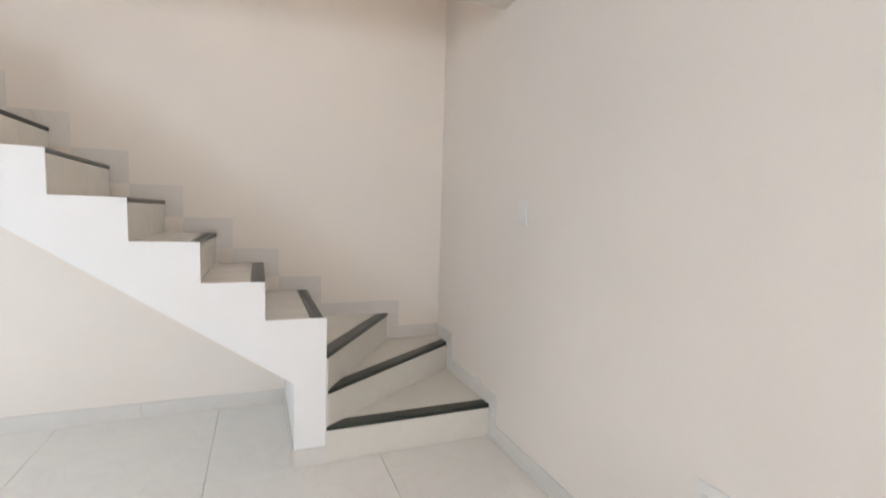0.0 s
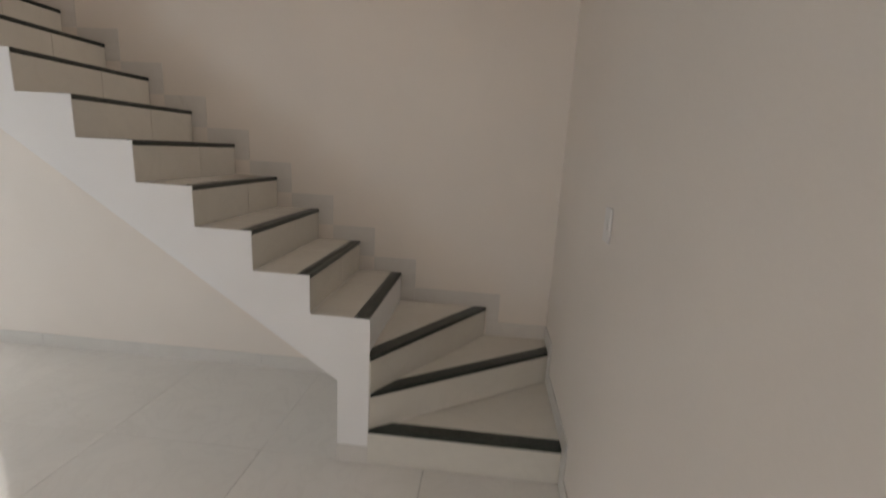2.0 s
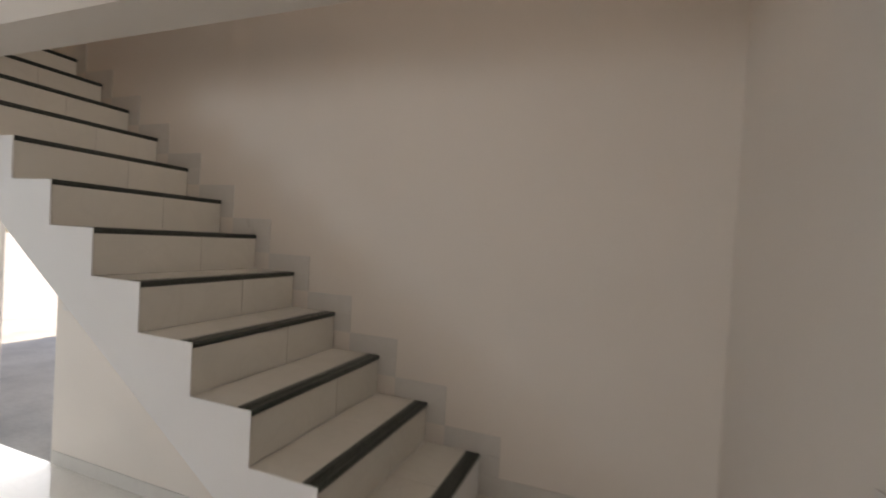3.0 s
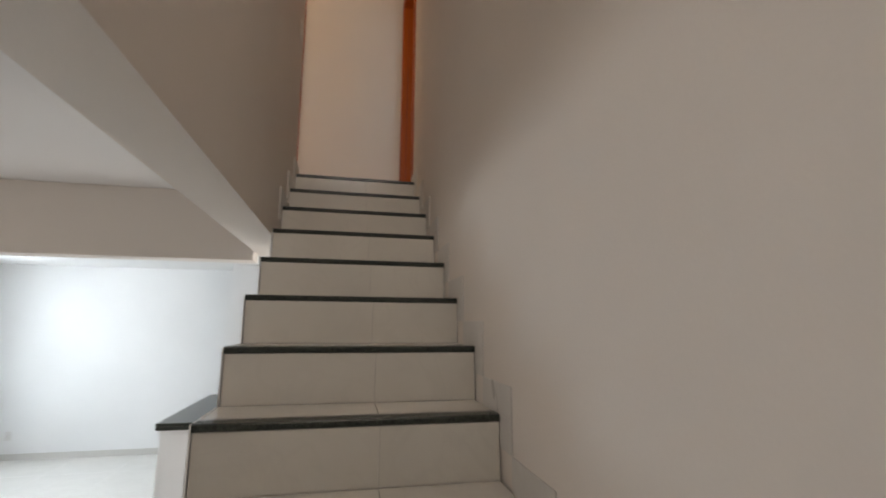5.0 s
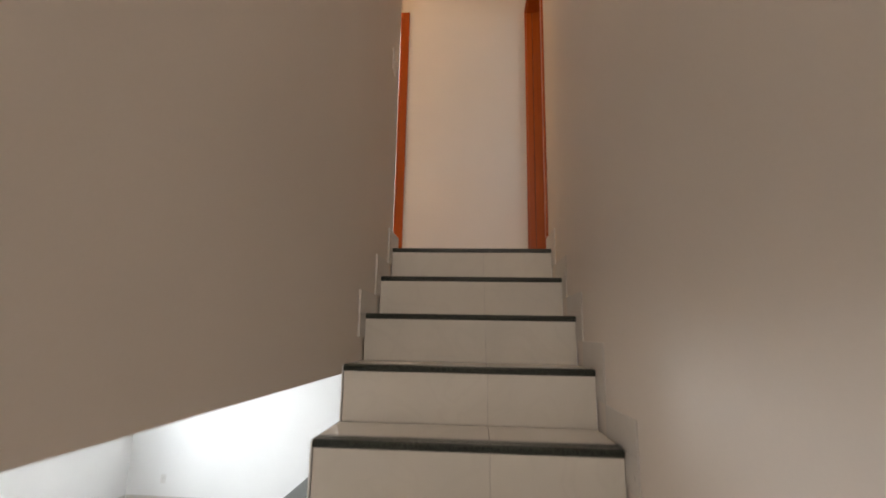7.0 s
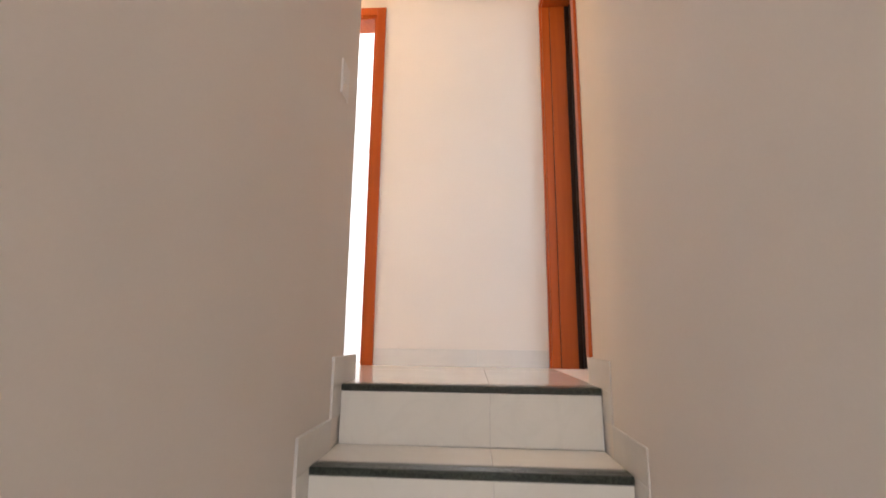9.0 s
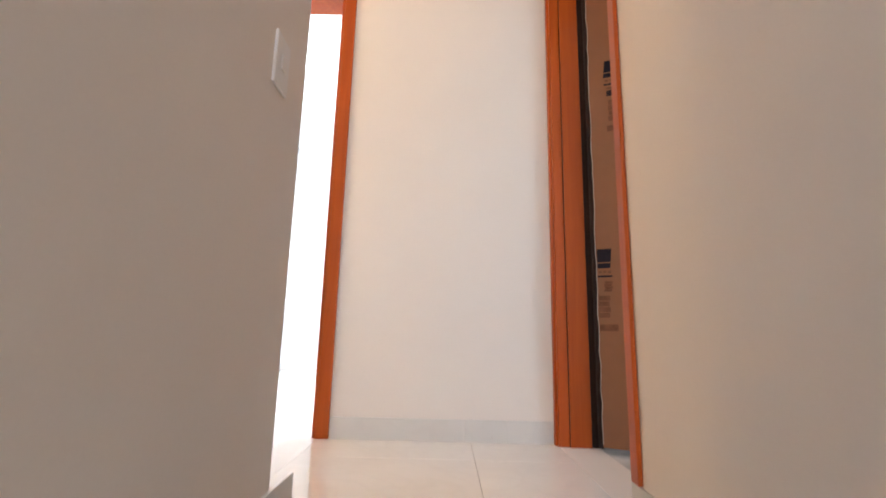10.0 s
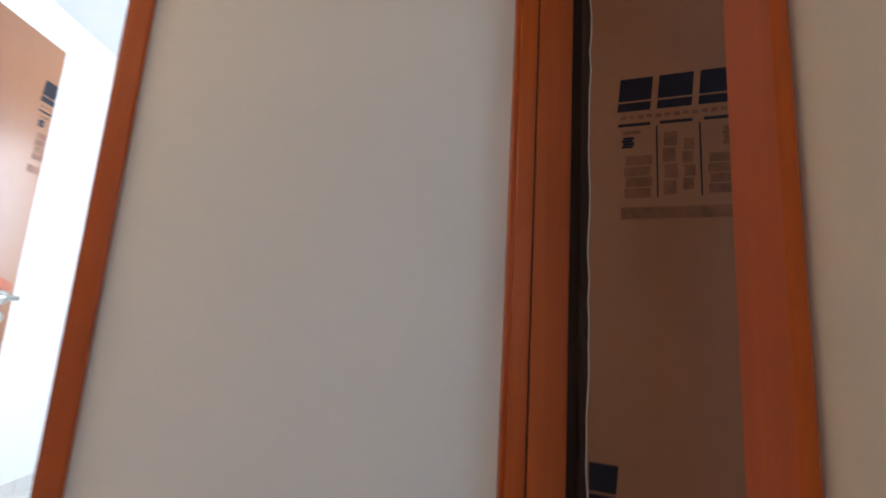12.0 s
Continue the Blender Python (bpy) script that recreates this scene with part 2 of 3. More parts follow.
def wall(axis, at, thick, u0, u1, z0, z1, holes=()):
    """A wall in the plane axis = at, thick towards plus; holes are (u0, u1, z0, z1) and go through it."""
    us = sorted({u0, u1, *(h[0] for h in holes), *(h[1] for h in holes)})
    zs = sorted({z0, z1, *(h[2] for h in holes), *(h[3] for h in holes)})
    solid = {}
    for i in range(len(us) - 1):
        for j in range(len(zs) - 1):
            cu, cz = (us[i] + us[i + 1]) / 2, (zs[j] + zs[j + 1]) / 2
            solid[i, j] = not any(h[0] < cu < h[1] and h[2] < cz < h[3] for h in holes)
    bm, made = bmesh.new(), {}

    def v(i, j, side):
        key = (i, j, side)
        if key not in made:
            d = at + thick * side
            made[key] = bm.verts.new((d, us[i], zs[j]) if axis == "x" else (us[i], d, zs[j]))
        return made[key]

    for (i, j), on in solid.items():
        if not on:
            continue
        for s in (0, 1):
            bm.faces.new((v(i, j, s), v(i + 1, j, s), v(i + 1, j + 1, s), v(i, j + 1, s)))
        for di, dj, e in ((-1, 0, ((i, j), (i, j + 1))), (1, 0, ((i + 1, j), (i + 1, j + 1))), (0, -1, ((i, j), (i + 1, j))), (0, 1, ((i, j + 1), (i + 1, j + 1)))):
            if not solid.get((i + di, j + dj), False):
                (a, b), (c, d) = e
                bm.faces.new((v(a, b, 0), v(c, d, 0), v(c, d, 1), v(a, b, 1)))
    return bm


def clip(poly, px, py, nx, ny):
    """The part of a plan polygon on the side of a line to which (nx, ny) points."""
    out = []
    for i, (x, y) in enumerate(poly):
        x2, y2 = poly[(i + 1) % len(poly)]
        a, b = (x - px) * nx + (y - py) * ny, (x2 - px) * nx + (y2 - py) * ny
        if a >= 0:
            out.append((x, y))
        if a * b < 0:
            k = a / (a - b)
            out.append((x + k * (x2 - x), y + k * (y2 - y)))
    return out


# ---- the shell ----
GROUND_DOOR = (2.90, 3.82, 0.0, 2.12)
RIGHT_DOOR = (3.19, HALL_N - 0.020, UP, UP + 2.02)
LEFT_DOOR = (-0.883, -0.145, UP, UP + 2.02)
KWIN = (4.76, 6.36, 1.09, 2.25)
thing("wall_east", wall("x", WIDE, 0.15, SOUTH - 0.15, NORTH + 0.15, 0, CEIL2, [GROUND_DOOR, RIGHT_DOOR, (5.2, 6.4, UP + 1.05, UP + 2.15)]), PAINT, "long cream-painted plaster wall beside the stairs", "wall", "structure")
# The high hole is unseen, added to let the stairwell fill in.
thing("wall_south", wall("y", SOUTH - 0.15, 0.15, WEST - 0.15, WIDE, 0, CEIL2, [(0.06, 0.74, UP + 1.3, UP + 2.2)]), PAINT, "plain cream-painted plaster wall at the stair foot", "wall", "structure")
# The second, larger hole is made up for the front fill.
thing("wall_west", wall("x", WEST - 0.15, 0.15, SOUTH, NORTH + 0.15, 0, CEIL2, [KWIN, (-0.7, 2.4, 0.05, 2.3)]), PAINT_WHITE, "white-painted wall with a sliding window", "wall", "structure")
thing("wall_north", wall("y", NORTH, 0.15, WEST, WIDE, 0, CEIL2), PAINT_WHITE, "white-painted far wall of the kitchen area", "wall", "structure")
thing("wall_kitchen", wall("y", 6.62, 0.12, -1.15, WIDE, 0, CEIL), PAINT_WHITE, "short white wall behind the granite worktop", "wall", "structure")
thing("wall_stairwell", wall("x", BEAM_X, -BEAM_X - 0.006, SOUTH, HALL_S, BEAM_Z, CEIL2), PAINT, "cream-painted upper wall hanging over the open side of the stairs", "wall", "structure")
thing("wall_hall_south", wall("y", HALL_S - 0.15, 0.15, -2.6, BEAM_X, UP, CEIL2), PAINT, "cream-painted wall of the upper hall", "wall", "structure")
thing("wall_hall_west", wall("x", -2.75, 0.15, HALL_S - 0.15, HALL_N, UP, CEIL2), PAINT, "cream-painted end wall of the upper hall", "wall", "structure")
thing("wall_hall_north", wall("y", HALL_N, 0.13, -2.6, WIDE, UP, CEIL2, [LEFT_DOOR]), PAINT, "cream-painted wall facing the stairs, with a doorway", "wall", "structure")
thing("wall_bedroom_west", wall("x", -1.60, 0.12, HALL_N + 0.13, NORTH, UP, CEIL2), PAINT_WHITE, "white bedroom wall seen through the doorway", "wall", "structure")
thing("wall_right_room_north", wall("y", 4.9, 0.12, WIDE + 0.15, 4.0, UP, CEIL2), PAINT_WHITE, "white wall of the room behind the open door", "wall", "structure")
thing("wall_right_room_south", wall("y", 1.4, 0.12, WIDE + 0.15, 4.0, UP, CEIL2), PAINT_WHITE, "white wall of the room behind the open door", "wall", "structure")
thing("wall_right_room_east", wall("x", 4.0, 0.12, 1.4, 5.02, UP, CEIL2, [(1.52, 2.7, UP + 1.05, UP + 2.15)]), PAINT_WHITE, "white wall with a window opening", "wall", "structure")
thing("floor_right_room", box(WIDE + 0.15, 4.0, 1.52, TOP_Y + 0.029, UP - 0.12, UP - 0.011), GROUT, "bare screed floor of the room behind the open door", "floor", "structure")
thing("ceiling", box(WEST, BEAM_X, SOUTH, NORTH, CEIL, UP - 0.02), CEILING, "smooth white plaster ceiling", "ceiling", "structure")
thing("ceiling_under_landing", box(BEAM_X, WIDE, TOP_Y + 0.03, NORTH, CEIL, UP - 0.02), CEILING, "smooth white plaster ceiling beyond the stairs", "ceiling", "structure")
thing("ceiling_upper", box(-2.75, 4.12, SOUTH, NORTH, CEIL2, CEIL2 + 0.12), CEILING, "smooth white upper ceiling", "ceiling", "structure")
thing("beam", box(WEST, BEAM_X - 0.004, 2.88, 3.03, 2.19, CEIL, 0.004), PAINT, "cream-painted concrete beam crossing the room", "beam", "structure")
thing("beam_under_landing", box(BEAM_X, WIDE, TOP_Y + 0.04, TOP_Y + 0.18, 2.27, CEIL, 0.004), PAINT, "cream-painted beam under the landing", "beam", "structure")
thing("ground", box(-60, 60, -60, 60, -0.25, -0.12), EARTH, "bare concrete ground round the house", "ground", "structure")
thing("yard_wall_west", wall("x", -7.2, 0.15, -2, 13, -0.12, 3.4), PAINT_WHITE, "white-painted boundary wall across the yard", "wall", "structure")
rng = random.Random(4)
for i in range(26):
    m = Matrix.Translation((-7.047, rng.uniform(6.2, 11.5), rng.uniform(1.1, 2.7))) @ Matrix.Rotation(radians(90), 4, "Y")
    spot = bmesh.new()
    bmesh.ops.create_cone(spot, cap_ends=True, segments=10, radius1=0.018, radius2=0.012, depth=0.012, matrix=m)
    part("dark_plug", spot, DARK, bpy.data.objects["yard_wall_west"])


# ---- the stairs ----
def edge_y(k):
    return (k - 4) * GOING


NEWEL = (0.0, -0.012)
WIND = [
    [NEWEL, (0.0, SOUTH), (0.62, SOUTH)],
    [NEWEL, (0.62, SOUTH), (WIDE, SOUTH), (WIDE, -0.512)],
    [NEWEL, (WIDE, -0.512), (WIDE, 0.0), (0.0, 0.0)],
]
stairs = empty("staircase", (0.4, 0, 0), "winding staircase of pale tiles with black granite nosings", "staircase")
T = 0.010      # tile thickness


def waist(y):
    return 0.31 + 0.689 * y


profile = [(0.0, 0.0), (0.0, 4 * RISE - T)]
for k in range(4, STEPS):
    y0, y1 = edge_y(k) + 0.014, edge_y(k + 1) + 0.014
    if k > 4:
        profile.append((y0, k * RISE - T))
    profile.append((y1, k * RISE - T))
profile += [(TOP_Y + 0.014, UP - 0.02), (TOP_Y + 0.028, UP - 0.02), (TOP_Y + 0.028, waist(TOP_Y + 0.028)), (0.13, waist(0.13)), (0.13, 0.0)]
part("body", extrude_yz(profile, 0.0, WIDE - 0.002), PAINT_WHITE, stairs, "white-painted stepped side and sloping underside")
# plaster on the open side, flush with the front and the top of every step
side = [(-0.013, 0.0), (-0.013, 4 * RISE - 0.0005)]
for k in range(4, STEPS - 2):
    if k > 4:
        side.append((edge_y(k) + 0.001, k * RISE - 0.0005))
    side.append((edge_y(k + 1) + 0.001, k * RISE - 0.0005))
side += [(edge_y(STEPS - 2) + 0.001, waist(edge_y(STEPS - 2))), (0.13, waist(0.13)), (0.13, 0.0)]
part("side_plaster", extrude_yz(side, -0.0065, -0.0012, 0.001), PAINT_WHITE, stairs, "white-painted stepped plaster edge")
for k, poly in enumerate(WIND, 1):
    part("body", prism(poly, 0.0, k * RISE - T), PAINT_WHITE, stairs)

JOINT = 0.46


def nosing_strip(x0, x1, y, z):
    """Granite strip with a rounded front and three shallow grooves, in profile."""
    p = [(y + 0.060, z - 0.020), (y + 0.004, z - 0.020), (y, z - 0.016), (y, z - 0.004), (y + 0.004, z + 0.001)]
    for g in (0.016, 0.026, 0.036):
        p += [(y + g - 0.002, z + 0.001), (y + g - 0.001, z - 0.0015), (y + g + 0.001, z - 0.0015), (y + g + 0.002, z + 0.001)]
    p += [(y + 0.060, z + 0.001)]
    return extrude_yz(p, x0, x1)


for k in range(4, STEPS + 1):
    y, z = edge_y(k), k * RISE
    part("nosing", nosing_strip(-0.001, WIDE - 0.007, y, z), GRANITE, stairs, "black granite nosing with anti-slip grooves")
    zb = z - RISE
    for x0, x1 in ((0.0, JOINT - 0.001), (JOINT + 0.001, WIDE - 0.007)):
        part("riser_tile", box(x0 + (0.0015 if x0 == 0 else 0), x1, y + 0.004, y + 0.0135, zb + 0.001, z - 0.020, 0.0008), STEP_TILE, stairs)
        if k < STEPS:
            part("tread_tile", box(x0 - (0.001 if x0 == 0 else 0), x1, y + 0.061, y + GOING + 0.0035, z - T, z, 0.0008), STEP_TILE, stairs)
    part("grout", box(0.004, WIDE - 0.012, y + 0.0065, y + 0.0138, zb, z - 0.019), GROUT, stairs)


def inset(poly, d):
    """Edge lines of a counter-clockwise or clockwise polygon moved inward by d."""
    area = sum(poly[i][0] * poly[(i + 1) % len(poly)][1] - poly[(i + 1) % len(poly)][0] * poly[i][1] for i in range(len(poly)))
    s = 1 if area > 0 else -1
    out = poly
    for i in range(len(poly)):
        (x, y), (x2, y2) = poly[i], poly[(i + 1) % len(poly)]
        ln = math.hypot(x2 - x, y2 - y)
        nx, ny = -(y2 - y) / ln * s, (x2 - x) / ln * s
        out = clip(out, x + nx * d, y + ny * d, nx, ny)
    return out


for k, poly in enumerate(WIND, 1):
    z = k * RISE
    a, b = poly[0], poly[1]
    ln = math.hypot(b[0] - a[0], b[1] - a[1])
    ux, uy = (b[0] - a[0]) / ln, (b[1] - a[1]) / ln
    nx, ny = -uy, ux                      # into the tread
    area = sum(poly[i][0] * poly[(i + 1) % len(poly)][1] - poly[(i + 1) % len(poly)][0] * poly[i][1] for i in range(len(poly)))
    if area < 0:
        nx, ny = uy, -ux
    shell = inset(poly, 0.0005)
    # strip along the front edge, with a small overhang
    strip = clip(shell, a[0] + nx * 0.060, a[1] + ny * 0.060, -nx, -ny)
    strip = [(x - nx * 0.012 if abs((x - a[0]) * nx + (y - a[1]) * ny) < 0.002 else x, y - ny * 0.012 if abs((x - a[0]) * nx + (y - a[1]) * ny) < 0.002 else y) for x, y in strip]
    strip = [(min(x, WIDE - 0.007), max(y, SOUTH + 0.007)) for x, y in strip]
    part("nosing", prism(strip, z - 0.020, z + 0.001, 0.0015), GRANITE, stairs, "black granite nosing with anti-slip grooves")
    tread = clip(shell, a[0] + nx * 0.0615, a[1] + ny * 0.0615, nx, ny)
    part("tread_tile", prism(tread, z - T, z), STEP_TILE, stairs)
    e = 0.007 / max(abs(uy), abs(ux), 0.3)
    part("riser_tile", prism([(a[0], a[1]), (b[0] - ux * e, b[1] - uy * e), (b[0] - ux * e - nx * 0.0095, b[1] - uy * e - ny * 0.0095), (a[0] - nx * 0.0095, a[1] - ny * 0.0095)], z - RISE + 0.0005, z - 0.020), STEP_TILE, stairs)

# skirting that climbs with the steps
skirt = empty("baseboard_stairs", (WIDE, 1, 0), "stepped pale tile skirting along the stair wall", "baseboard", "structure")
H = 0.085


def climb(x0, x1, ks, mat=SKIRT):
    for k in ks:
        y, z = edge_y(k), k * RISE
        part("skirting_tile", box(x0, x1, y - H, y + GOING - H - 0.001, z - 0.001, z + H, 0.0005), mat, skirt)
        part("skirting_tile", box(x0, x1, y - H, y + 0.0115, z - RISE + H + 0.001, z - 0.002, 0.0005), mat, skirt)


climb(WIDE - 0.0050, WIDE - 0.0005, range(5, STEPS + 1))
y0, z0 = -0.512, 3 * RISE
part("skirting_tile", box(WIDE - 0.0050, WIDE - 0.0005, -H, GOING - H - 0.001, 4 * RISE - 0.001, 4 * RISE + H, 0.0006), SKIRT, skirt)
part("skirting_tile", box(WIDE - 0.0050, WIDE - 0.0005, -H, 0.0115, z0 + H + 0.001, 4 * RISE - 0.002, 0.0006), SKIRT, skirt)
part("skirting_tile", box(WIDE - 0.0050, WIDE - 0.0005, y0 - H, -H - 0.001, z0 - 0.001, z0 + H, 0.0006), SKIRT, skirt)
part("skirting_tile", box(WIDE - 0.0050, WIDE - 0.0005, -H - 0.0005, 0.0, z0 - 0.001, z0 + H, 0.0006), SKIRT, skirt)
part("skirting_tile", box(WIDE - 0.0050, WIDE - 0.0005, y0 - H, y0 - 0.012, 2 * RISE + H + 0.001, z0 - 0.002, 0.0006), SKIRT, skirt)
part("skirting_tile", box(WIDE - 0.0050, WIDE - 0.0005, SOUTH + 0.0005, y0 - 0.014, 2 * RISE, 2 * RISE + H, 0.0006), SKIRT, skirt)
part("skirting_tile", box(0.62 - H, WIDE - 0.0068, SOUTH + 0.0005, SOUTH + 0.0065, 2 * RISE - 0.001, 2 * RISE + H, 0.0006), SKIRT, skirt)
part("skirting_tile", box(0.62 - H, 0.62 - 0.010, SOUTH + 0.0005, SOUTH + 0.0065, RISE + H + 0.001, 2 * RISE - 0.002, 0.0006), SKIRT, skirt)
part("skirting_tile", box(-H, 0.62 - 0.012, SOUTH + 0.0005, SOUTH + 0.0065, RISE - 0.001, RISE + H, 0.0006), SKIRT, skirt)
part("skirting_tile", box(-H, -0.0115, SOUTH + 0.0005, SOUTH + 0.0065, H + 0.001, RISE - 0.002, 0.0006), SKIRT, skirt)
climb(-0.0055, 0.0025, range(14, STEPS + 1))

# ---- floors ----
PITCH, TX, TY = 0.775, 0.0, -0.275
thing("floor", box(WEST, WIDE, SOUTH, NORTH, -0.12, -0.011), GROUT, "floor bed of large polished pale marble tiles", "floor", "structure")
floor = bpy.data.objects["floor"]
thing("floor_upper", box(-2.75, WIDE + 3.2, TOP_Y + 0.030, NORTH, UP - 0.019, UP - 0.011), GROUT, "upper floor of polished pale marble tiles", "floor", "structure")
floor_upper = bpy.data.objects["floor_upper"]


def tile_field(parent, x0, x1, y0, y1, z, ox, oy, pitch, joint=0.0016, skip=None):
    """Square tiles on a grid, cut at the edges of the field; whole ones share a mesh."""
    whole = None
    i0, i1 = math.floor((x0 - ox) / pitch), math.ceil((x1 - ox) / pitch)
    j0, j1 = math.floor((y0 - oy) / pitch), math.ceil((y1 - oy) / pitch)
    for i in range(i0, i1):
        for j in range(j0, j1):
            a, b = max(x0, ox + i * pitch + joint / 2), min(x1, ox + (i + 1) * pitch - joint / 2)
            c, d = max(y0, oy + j * pitch + joint / 2), min(y1, oy + (j + 1) * pitch - joint / 2)
            if b - a < 0.01 or d - c < 0.01 or (skip and skip(a, b, c, d)):
                continue
            full = b - a > pitch - joint - 1e-5 and d - c > pitch - joint - 1e-5
            if full and whole:
                ob = new("tile", whole)
                ob.location = (a, c, z - 0.0105)
            else:
                me = to_mesh("tile", box(0, b - a, 0, d - c, 0, 0.0105, 0.0008), TILE)
                ob = new("tile", me)
                ob.location = (a, c, z - 0.0105)
                if full:
                    whole = me
            adopt(ob, parent)


# ---- doors ----
def casing(name, axis, at, out, u0, u1, z0, z1, depth, label, corner=99.0, foot=0.0, c=0.052):
    """A timber door frame round an opening: lining, stop bead and casings on both sides. out: the side (-1 or 1) that the walker sees; corner: where a wall
    cuts the far casing on that side; foot: how high the near casing ends over the floor, on the skirting."""
    door = empty(name, (at, (u0 + u1) / 2, z0) if axis == "x" else ((u0 + u1) / 2, at, z0), label, "door", "structure")

    def bar(nm, d0, d1, a0, a1, b0, b1, bev=0.002):
        bm = box(d0, d1, a0, a1, b0, b1, bev) if axis == "x" else box(a0, a1, d0, d1, b0, b1, bev)
        return part(nm, bm, WOOD, door)

    t, lin = 0.012, 0.025
    far = at + depth
    lo, hi = min(at, far), max(at, far)
    bar("jamb", lo - 0.002, hi + 0.002, u0 + 0.0005, u0 + lin, z0, z1)
    bar("jamb", lo - 0.002, hi + 0.002, u1 - lin, u1 - 0.0005, z0, z1)
    s0, s1 = (lo + 0.042, hi - 0.027)
    bar("stop_bead", s0, s1, u0 + lin, u0 + lin + 0.007, z0, z1 - lin, 0.001)
    bar("stop_bead", s0, s1, u1 - lin - 0.007, u1 - lin, z0, z1 - lin, 0.001)
    bar("head_jamb", lo - 0.002, hi + 0.002, u0 + lin, u1 - lin, z1 - lin, z1 - 0.0005)
    for face, sgn in ((lo, -1), (hi, 1)):
        d0, d1 = sorted((face + sgn * 0.0005, face + sgn * t))
        seen = sgn == out
        bar("casing", d0, d1, u0 + 0.010 - c, u0 + 0.010, z0 + (foot if seen else 0), z1 + c - 0.010)
        bar("casing", d0, d1, u1 - 0.010, min(u1 - 0.010 + c, corner if seen else 99), z0, z1 + c - 0.010)
        bar("head_casing", d0, d1, u0 + 0.0105, u1 - 0.0105, z1 - 0.010, z1 + c - 0.010)
    # dark strips painted as the shade in the frame's groove and rebate
    for d0, d1, b in ((lo + 0.0385, lo + 0.0415, 0.0008), (hi - 0.026, hi - 0.004, 0.004)):
        for a0, a1 in ((u0 + lin, u0 + lin + b), (u1 - lin - b, u1 - lin)):
            bm = box(d0, d1, a0, a1, z0, z1 - lin) if axis == "x" else box(a0, a1, d0, d1, z0, z1 - lin)
            part("seal", bm, GAP_SHADE, door, "dark strip painted as the shade in groove and rebate")
    return door


door_1 = casing("door_1", "y", HALL_N, -1, LEFT_DOOR[0], LEFT_DOOR[1], UP, UP + 2.02, 0.13, "varnished reddish timber door frame round a bright open doorway")
door_2 = casing("door_2", "x", WIDE, -1, RIGHT_DOOR[0], RIGHT_DOOR[1], UP, UP + 2.02, 0.15, "varnished reddish timber door frame beside the top step", corner=HALL_N - 0.001, foot=H + 0.003, c=0.042)


def print_block(lay, u, v, w, u_min=-9.0, u_max=9.0):
    """One printed mark of the packing film: three bold slanted blocks with a slit, bars for the small writing, and a pale panel of pictograms.
    lay(points, name, material) prints a flat shape; u runs along the leaf, v is the foot of the blocks; cut off past u_min and u_max."""
    def put(pts, nm, mat):
        pts = [(u + w * a, v + w * b) for a, b in pts]
        pts = clip(clip(pts, u_min, 0, 1, 0), u_max, 0, -1, 0)
        if len(pts) > 2:
            lay(pts, nm, mat)

    def bar(a0, a1, b0, b1, mat, nm="printed_line"):
        put([(a0, b0), (a0, b1), (a1, b1), (a1, b0)], nm, mat)

    h = 0.335
    for x in (0.0, 0.345, 0.69):
        put([(x, 0.105), (x + 0.02, h), (x + 0.31, h), (x + 0.29, 0.105)], "printed_block", INK)
        put([(x - 0.01, 0.0), (x, 0.085), (x + 0.29, 0.085), (x + 0.28, 0.0)], "printed_block", INK)
    for i in range(13):
        bar(0.02 + i * 0.076, 0.07 + i * 0.076, -0.085 + 0.008 * (i % 2), -0.045, INK_PALE)
    for a0, a1 in ((0, 0.28), (0.36, 0.63), (0.72, 1.0)):
        bar(a0, a1, -0.155, -0.125, INK)
    for a in (0.325, 0.68):
        bar(a, a + 0.014, -0.86, -0.17, INK)
    for a0, a1, b0, b1, mat in ((0.03, 0.14, -0.37, -0.26, INK), (0.03, 0.20, -0.235, -0.20, INK_PALE), (0.86, 1.0, -0.40, -0.22, INK_PALE), (0.74, 0.95, -0.84, -0.46, INK_PALE),
                                (0.05, 0.29, -0.86, -0.44, INK_PALE), (0.38, 0.50, -0.84, -0.22, INK_PALE), (0.54, 0.64, -0.80, -0.30, INK_PALE)):
        for k in range(4):
            d = (b1 - b0) / 4
            bar(a0 + 0.012 * (k % 2), a1 - 0.015 * ((k + 1) % 2), b0 + k * d, b0 + (k + 0.88) * d, mat, "printed_panel")
    bar(0.02, 1.06, -1.06, -0.95, INK_PALE)


def sheet(pts, to_world, depth=0.0004):
    """A thin flat shape; to_world(u, v, d) lays its points on a leaf."""
    bm = bmesh.new()
    front, back = [bm.verts.new(to_world(a, b, depth)) for a, b in pts], [bm.verts.new(to_world(a, b, 0.0)) for a, b in pts]
    n = len(pts)
    bm.faces.new(front), bm.faces.new(back[::-1])
    for i in range(n):
        bm.faces.new((front[i], back[i], back[(i + 1) % n], front[(i + 1) % n]))
    return bm


def slab(to_world, u0, u1, v0, v1, thick):
    """A door leaf behind its face."""
    bm = bmesh.new()
    c = [bm.verts.new(to_world(a, b, d)) for d in (-0.0004, -thick) for a, b in ((u0, v0), (u1, v0), (u1, v1), (u0, v1))]
    for f in ((0, 1, 2, 3), (7, 6, 5, 4), (0, 4, 5, 1), (1, 5, 6, 2), (2, 6, 7, 3), (3, 7, 4, 0)):
        bm.faces.new([c[i] for i in f])
    bmesh.ops.bevel(bm, geom=bm.edges[:], offset=0.002, segments=2, affect="EDGES", profile=0.5)
    return bm


